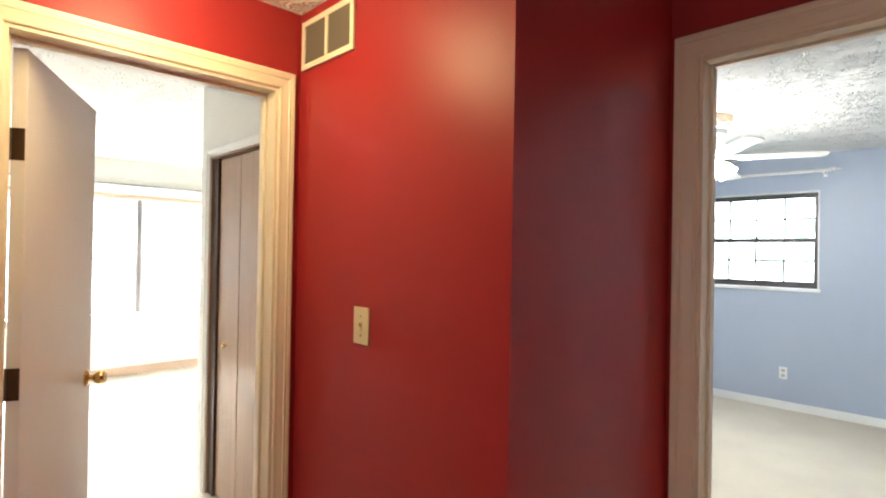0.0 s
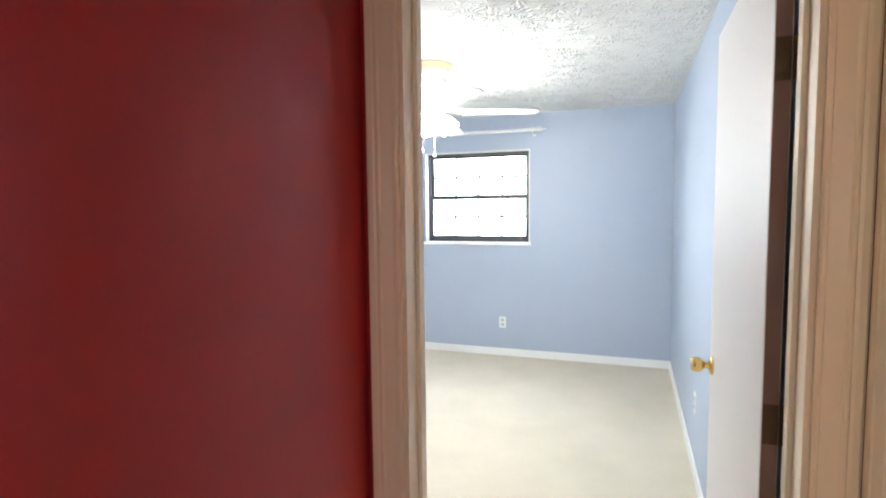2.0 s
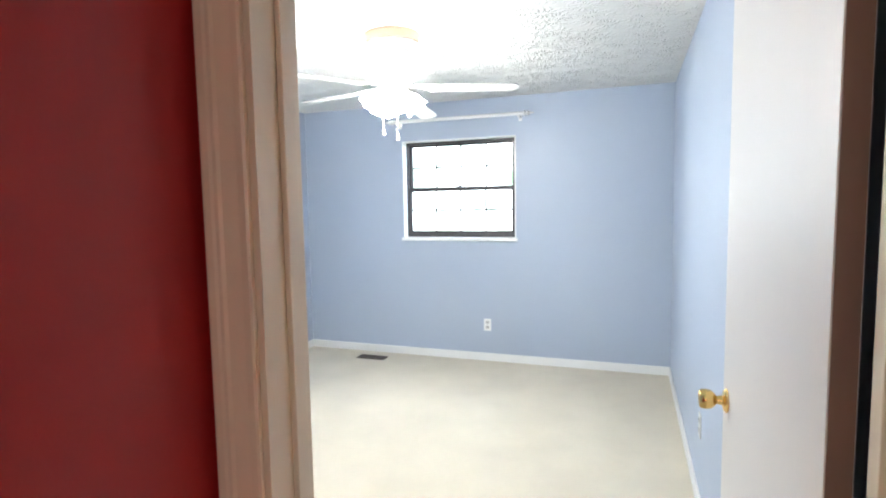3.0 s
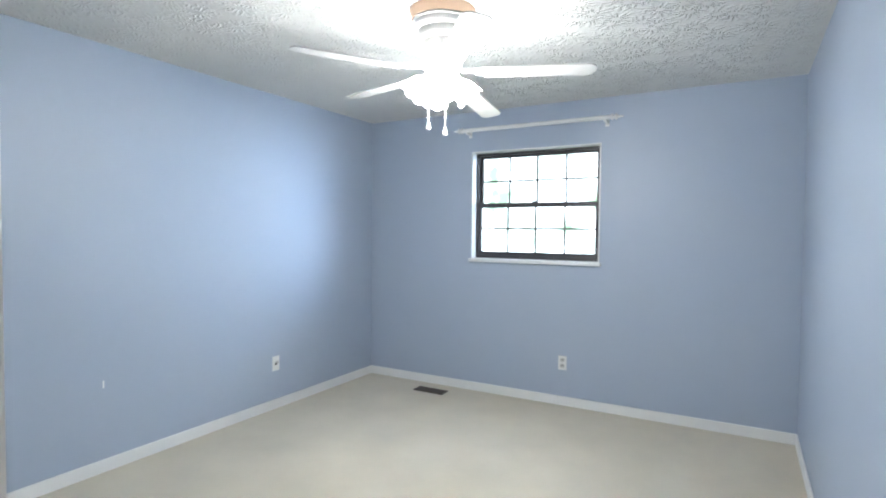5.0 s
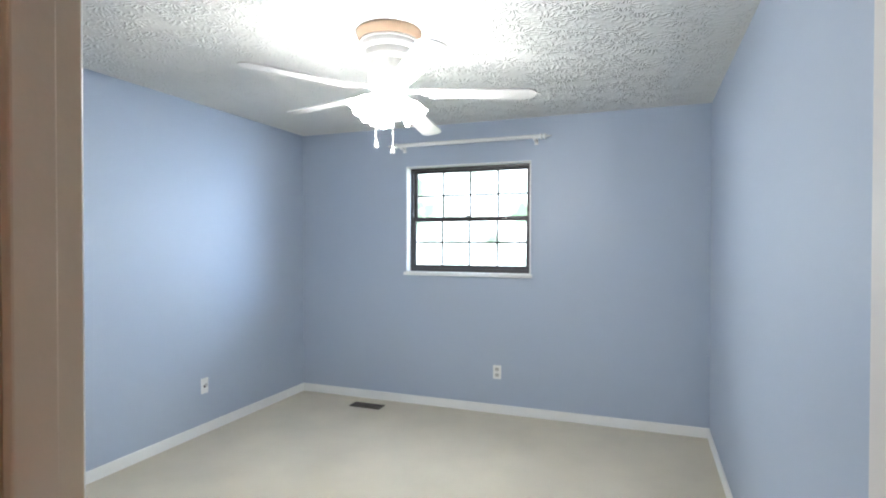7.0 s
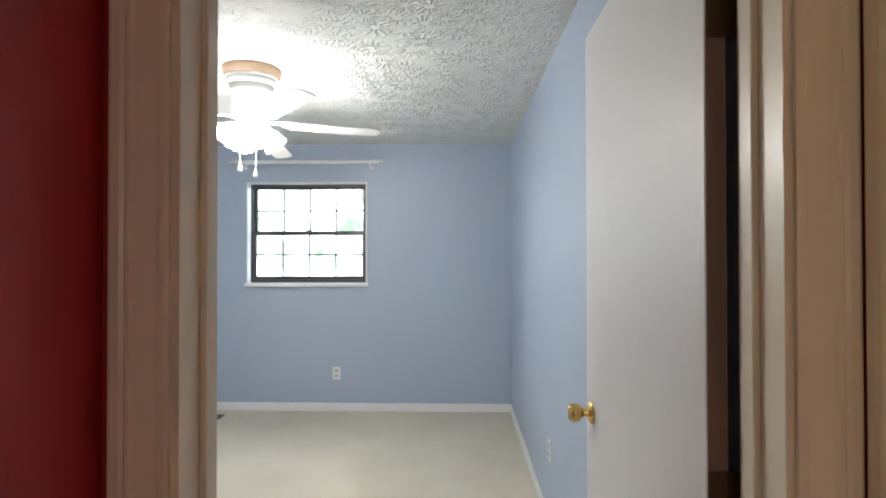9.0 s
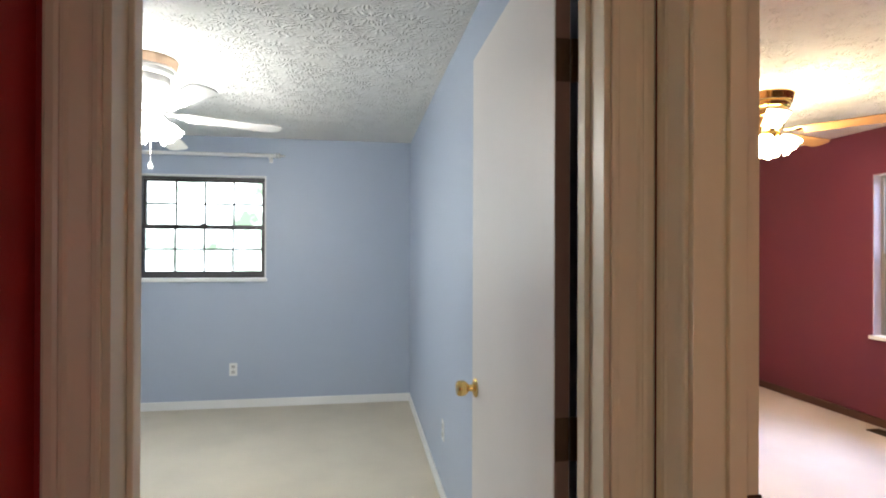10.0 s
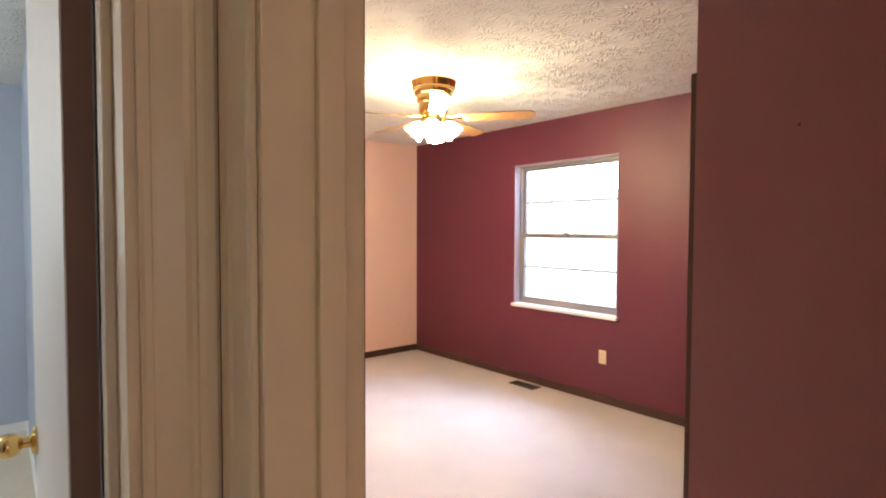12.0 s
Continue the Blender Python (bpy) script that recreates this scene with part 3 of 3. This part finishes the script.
# ---- curtain rod ----
rod = thing("curtain_rod", "white wooden curtain rod over the bronze window", "curtain rod", at=pose(-1.858, -0.07, 2.270))
bm = bmesh.new()
r = bmesh.ops.create_cone(bm, cap_ends=True, segments=24, radius1=0.017, radius2=0.017, depth=1.25)
bmesh.ops.rotate(bm, verts=r["verts"], cent=(0, 0, 0), matrix=Matrix.Rotation(radians(90), 3, "Y"))
part("pole", bm, WTRIM, rod, "", True)
for sgn in (-1, 1):
    bm = bmesh.new()
    turned(bm, [(0, 0), (0.016, 0), (0.025, 0.006), (0.025, 0.014), (0.014, 0.02), (0.012, 0.026), (0.022, 0.032), (0.024, 0.042), (0.012, 0.052), (0.008, 0.064), (0.009, 0.072), (0.005, 0.085), (0, 0.10)], 24)
    f = part("finial", bm, WTRIM, rod, "", True)
    f.matrix_basis = pose(0.625 * sgn, 0, 0, 0, 90 * sgn, 0)
    bm = bmesh.new()
    box(bm, -0.012, 0.012, 0.0, 0.07, -0.034, -0.016, 0.003)
    box(bm, -0.016, 0.016, 0.062, 0.0695, -0.055, 0.012, 0.003)
    box(bm, -0.012, 0.012, -0.020, 0.018, -0.030, -0.012, 0.003)
    k = part("bracket", bm, WTRIM, rod)
    k.matrix_basis = pose(0.585 * sgn, 0, 0)

# ---- plates, outlets, vents ----


def outlet(label, m, mat, style="duplex", w=0.07, h=0.115):
    """A wall plate; local -y is the front."""
    d = thing("wall_outlet" if style != "toggle" else "light_switch", label, "outlet" if style != "toggle" else "light switch", "duplex outlets" if style == "duplex" else "", at=m)
    boxpart("cover_plate", d, mat, (-w / 2, w / 2, -0.006, 0, -h / 2, h / 2), 0.0025)
    if style == "duplex":
        for z in (-0.024, 0.024):
            bm = bmesh.new()
            box(bm, -0.017, 0.017, -0.0085, -0.005, z - 0.014, z + 0.014, 0.002)
            s = part("socket", bm, SOCKET if mat is PLATEW else mat, d)
            for x, hh in ((-0.0065, 0.008), (0.0065, 0.010)):
                bm = bmesh.new()
                box(bm, x - 0.0014, x + 0.0014, -0.0092, -0.008, z - hh / 2 + 0.003, z + hh / 2 + 0.003)
                part("slot", bm, SLOT, s)
        bm = bmesh.new()
        r = bmesh.ops.create_uvsphere(bm, u_segments=10, v_segments=6, radius=0.003)
        bmesh.ops.translate(bm, verts=r["verts"], vec=(0, -0.006, 0))
        part("screw", bm, GREYM, d)
    elif style == "toggle":
        boxpart("switch_opening", d, mat, (-0.006, 0.006, -0.0075, -0.005, -0.013, 0.013), 0.001)
        boxpart("toggle", d, mat, (-0.004, 0.004, -0.017, -0.006, 0.0, 0.010), 0.0015)
        for z in (-0.03, 0.03):
            bm = bmesh.new()
            r = bmesh.ops.create_uvsphere(bm, u_segments=10, v_segments=6, radius=0.0032)
            bmesh.ops.translate(bm, verts=r["verts"], vec=(0, -0.006, z))
            part("screw", bm, GREYM, d)
    elif style == "jack":
        boxpart("jack", d, SLOT, (-0.012, 0.008, -0.009, -0.005, -0.012, 0.006), 0.001, "dark jack opening")
        boxpart("plug", d, SOCKET, (-0.002, 0.014, -0.02, -0.006, -0.004, 0.018), 0.002, "small grey plug")
    return d


outlet("white duplex outlet on the blue wall", pose(-1.595, 0, 0.345), PLATEW)
outlet("white jack plate on the blue wall", pose(BX0, -1.235, 0.355, 0, 0, 90), PLATEW, "jack")
outlet("small blue-painted jack plate low on wall", pose(BX0, -0.61, 0.365, 0, 0, 90), BLUE, "blank", 0.05, 0.07)
outlet("white outlet plate on the blue wall", pose(0, -2.04, 0.40, 0, 0, -90), PLATEW)
outlet("ivory duplex outlet on the plum wall", pose(3.717, -2.245, 0.385, 0, 0, -90), IVORY)
outlet("ivory toggle switch on the red wall", pose(-1.558, -5.0, 1.217), IVORY, "toggle", 0.078, 0.115)
# pale scuff of filler on the blue wall
bm = bmesh.new()
box(bm, -0.004, 0.004, -0.0015, 0, -0.022, 0.022, 0.0006)
sc = tagged(mesh_ob("wall_patch", bm, WTRIM), "small white scuff of filler on blue wall", "wall patch")
sc.matrix_basis = pose(BX0, -2.525, 0.506, 0, 0, 90)


def return_grille():
    x0, x1, z0, z1 = -1.945, -1.622, 2.095, 2.27
    d = thing("return_air_grille", "cream metal return air grille with fine louvres", "vent", at=pose(x0, -5.0, z0))
    w, h, e = x1 - x0, z1 - z0, 0.02
    mid = w / 2
    boxpart("frame", d, TRIM, (0, w, -0.012, 0, 0, e), 0.002)
    boxpart("frame", d, TRIM, (0, w, -0.012, 0, h - e, h), 0.002)
    for a, b in ((0, e), (mid - 0.008, mid + 0.008), (w - e, w)):
        boxpart("frame", d, TRIM, (a, b, -0.0118, 0, e, h - e), 0.002)
    boxpart("backing", d, SLOT, (e, w - e, -0.001, 0, e, h - e))
    for a, b in ((e, mid - 0.008), (mid + 0.008, w - e)):
        n = 13
        for i in range(n):
            z = e + (h - 2 * e) * (i + 0.5) / n
            bm = bmesh.new()
            vs = box(bm, a, b, -0.0008, 0.0008, -0.0055, 0.0055)
            bmesh.ops.rotate(bm, verts=bm.verts, cent=(0, 0, 0), matrix=Matrix.Rotation(radians(35), 3, "X"))
            s = part("slat", bm, GRILLE, d)
            s.location = (0, -0.006, z)


return_grille()


def floor_register(label, x, y, turn):
    d = thing("floor_register", label, "floor vent", "floor registers", at=pose(x, y, 0, 0, 0, turn))
    w, h = 0.29, 0.12
    boxpart("frame", d, FLOORVENT, (-w / 2, w / 2, -h / 2, -h / 2 + 0.014, 0.0, 0.007), 0.0015)
    boxpart("frame", d, FLOORVENT, (-w / 2, w / 2, h / 2 - 0.014, h / 2, 0.0, 0.007), 0.0015)
    boxpart("frame", d, FLOORVENT, (-w / 2, -w / 2 + 0.014, -h / 2 + 0.014, h / 2 - 0.014, 0.0, 0.007), 0.0015)
    boxpart("frame", d, FLOORVENT, (w / 2 - 0.014, w / 2, -h / 2 + 0.014, h / 2 - 0.014, 0.0, 0.007), 0.0015)
    boxpart("well", d, SLOT, (-w / 2 + 0.012, w / 2 - 0.012, -h / 2 + 0.012, h / 2 - 0.012, 0.0, 0.002))
    for i in range(16):
        x = -w / 2 + 0.014 + (w - 0.028) * (i + 0.5) / 16
        boxpart("louvre", d, FLOORVENT, (x - 0.004, x + 0.004, -h / 2 + 0.012, h / 2 - 0.012, 0.002, 0.006))


floor_register("dark brown metal floor register in the carpet", -2.705, -0.216, 0)
floor_register("dark brown metal floor register near plum wall", 3.59, -1.50, 90)

# ---- hall lamp, out of the walker's view but seen as a sheen on the paint ----
hl = thing("ceiling_light", "round frosted glass hall ceiling light, lit", "ceiling light", at=pose(-1.58, -5.56, 0))
bm = bmesh.new()
turned(bm, [(0, HH), (0.12, HH), (0.125, HH - 0.015), (0.11, HH - 0.025)], 32)
part("base", bm, BRASS, hl, "", True)
bm = bmesh.new()
turned(bm, [(0.11, HH - 0.025), (0.115, HH - 0.04), (0.09, HH - 0.07), (0.05, HH - 0.085), (0, HH - 0.09)], 32)
part("shade", bm, SHADEH, hl, "", True)

# ---- closets ----


def bifold(name, label, m, width, height, leaves, mat, knob):
    d = thing(name, label, "closet door", at=m)
    lw = width / leaves
    for i in range(leaves):
        p = boxpart("door_panel", d, mat, (i * lw + 0.002, (i + 1) * lw - 0.002, 0, 0.03, 0.015, height), 0.003)
    for i in knob:
        bm = bmesh.new()
        turned(bm, [(0, 0), (0.007, 0), (0.006, 0.012), (0.014, 0.02), (0.015, 0.026), (0.008, 0.031), (0, 0.032)], 18)
        k = part("door_knob", bm, BRASS, d, "small round brass knob", True)
        k.matrix_basis = pose((i + 0.5) * lw, 0, 0.90, 90)
    return d


bifold("closet_door", "brown wood-grain bifold closet door, closed", pose(-3.36, -4.735, 0), 1.12, 1.97, 4, WOOD, (0, 3))
cf = doorway("door_frame_4", "pale grey casing around the brown closet door", pose(-3.45, -4.76, 0), 1.23, 2.0, 0.098, WTRIM, w=0.045, stop=0.06, lining=WOOD)
bifold("closet_door", "dark brown wooden closet door, closed", pose(3.28, -4.13, 0, 0, 0, 180), 1.76, 1.80, 4, BROWN, ())
pc = thing("door_frame_5", "dark brown wooden casing of the closet", "door frame", kind="structure", at=pose(3.3, -4.1, 0, 0, 0, 180))
boxpart("casing", pc, BROWN, (1.80, 1.975, -0.018, 0, 0, 1.87), 0.003)
boxpart("casing", pc, BROWN, (-0.07, 0.0, -0.018, 0, 0, 1.87), 0.003)
boxpart("casing", pc, BROWN, (0.0, 1.80, -0.018, 0, 1.81, 1.87), 0.003)

# The brown jamb's shade is put into this strip's darker colour.
boxpart("shaded_jamb_strip", cf, BROWN, (0.02, 0.086, 0.012, 0.04, 0, 1.98), 0.003, "dark brown strip for the shaded closet jamb")

# ---- white bedroom blind ----
bl = thing("window_blind", "white raised blind with tan headrail", "blind", at=pose(-7.05, -6.16, 2.0))
boxpart("headrail", bl, WTRIM, (0, 0.055, 0, 2.96, 0.045, 0.15), 0.006)
boxpart("bottom_rail", bl, TAN, (0.005, 0.05, 0.01, 2.95, 0.0, 0.04), 0.006)
# Grey strip stands in for the thin shadow line over the headrail.
boxpart("shadow_line_strip", bl, GREYM, (0, 0.06, 0, 2.96, 0.152, 0.164), 0.002)

# small nail hole in the closet wall
bm = bmesh.new()
turned(bm, [(0, 0.0012), (0.002, 0.0012), (0.004, 0.0), (0.004, -0.0005), (0, -0.0005)], 12)
nh = tagged(mesh_ob("nail_hole", bm, SLOT), "small dark nail hole in rose wall", "nail hole")
nh.matrix_basis = pose(1.32, -4.345, 1.693, 0, -90, 0)
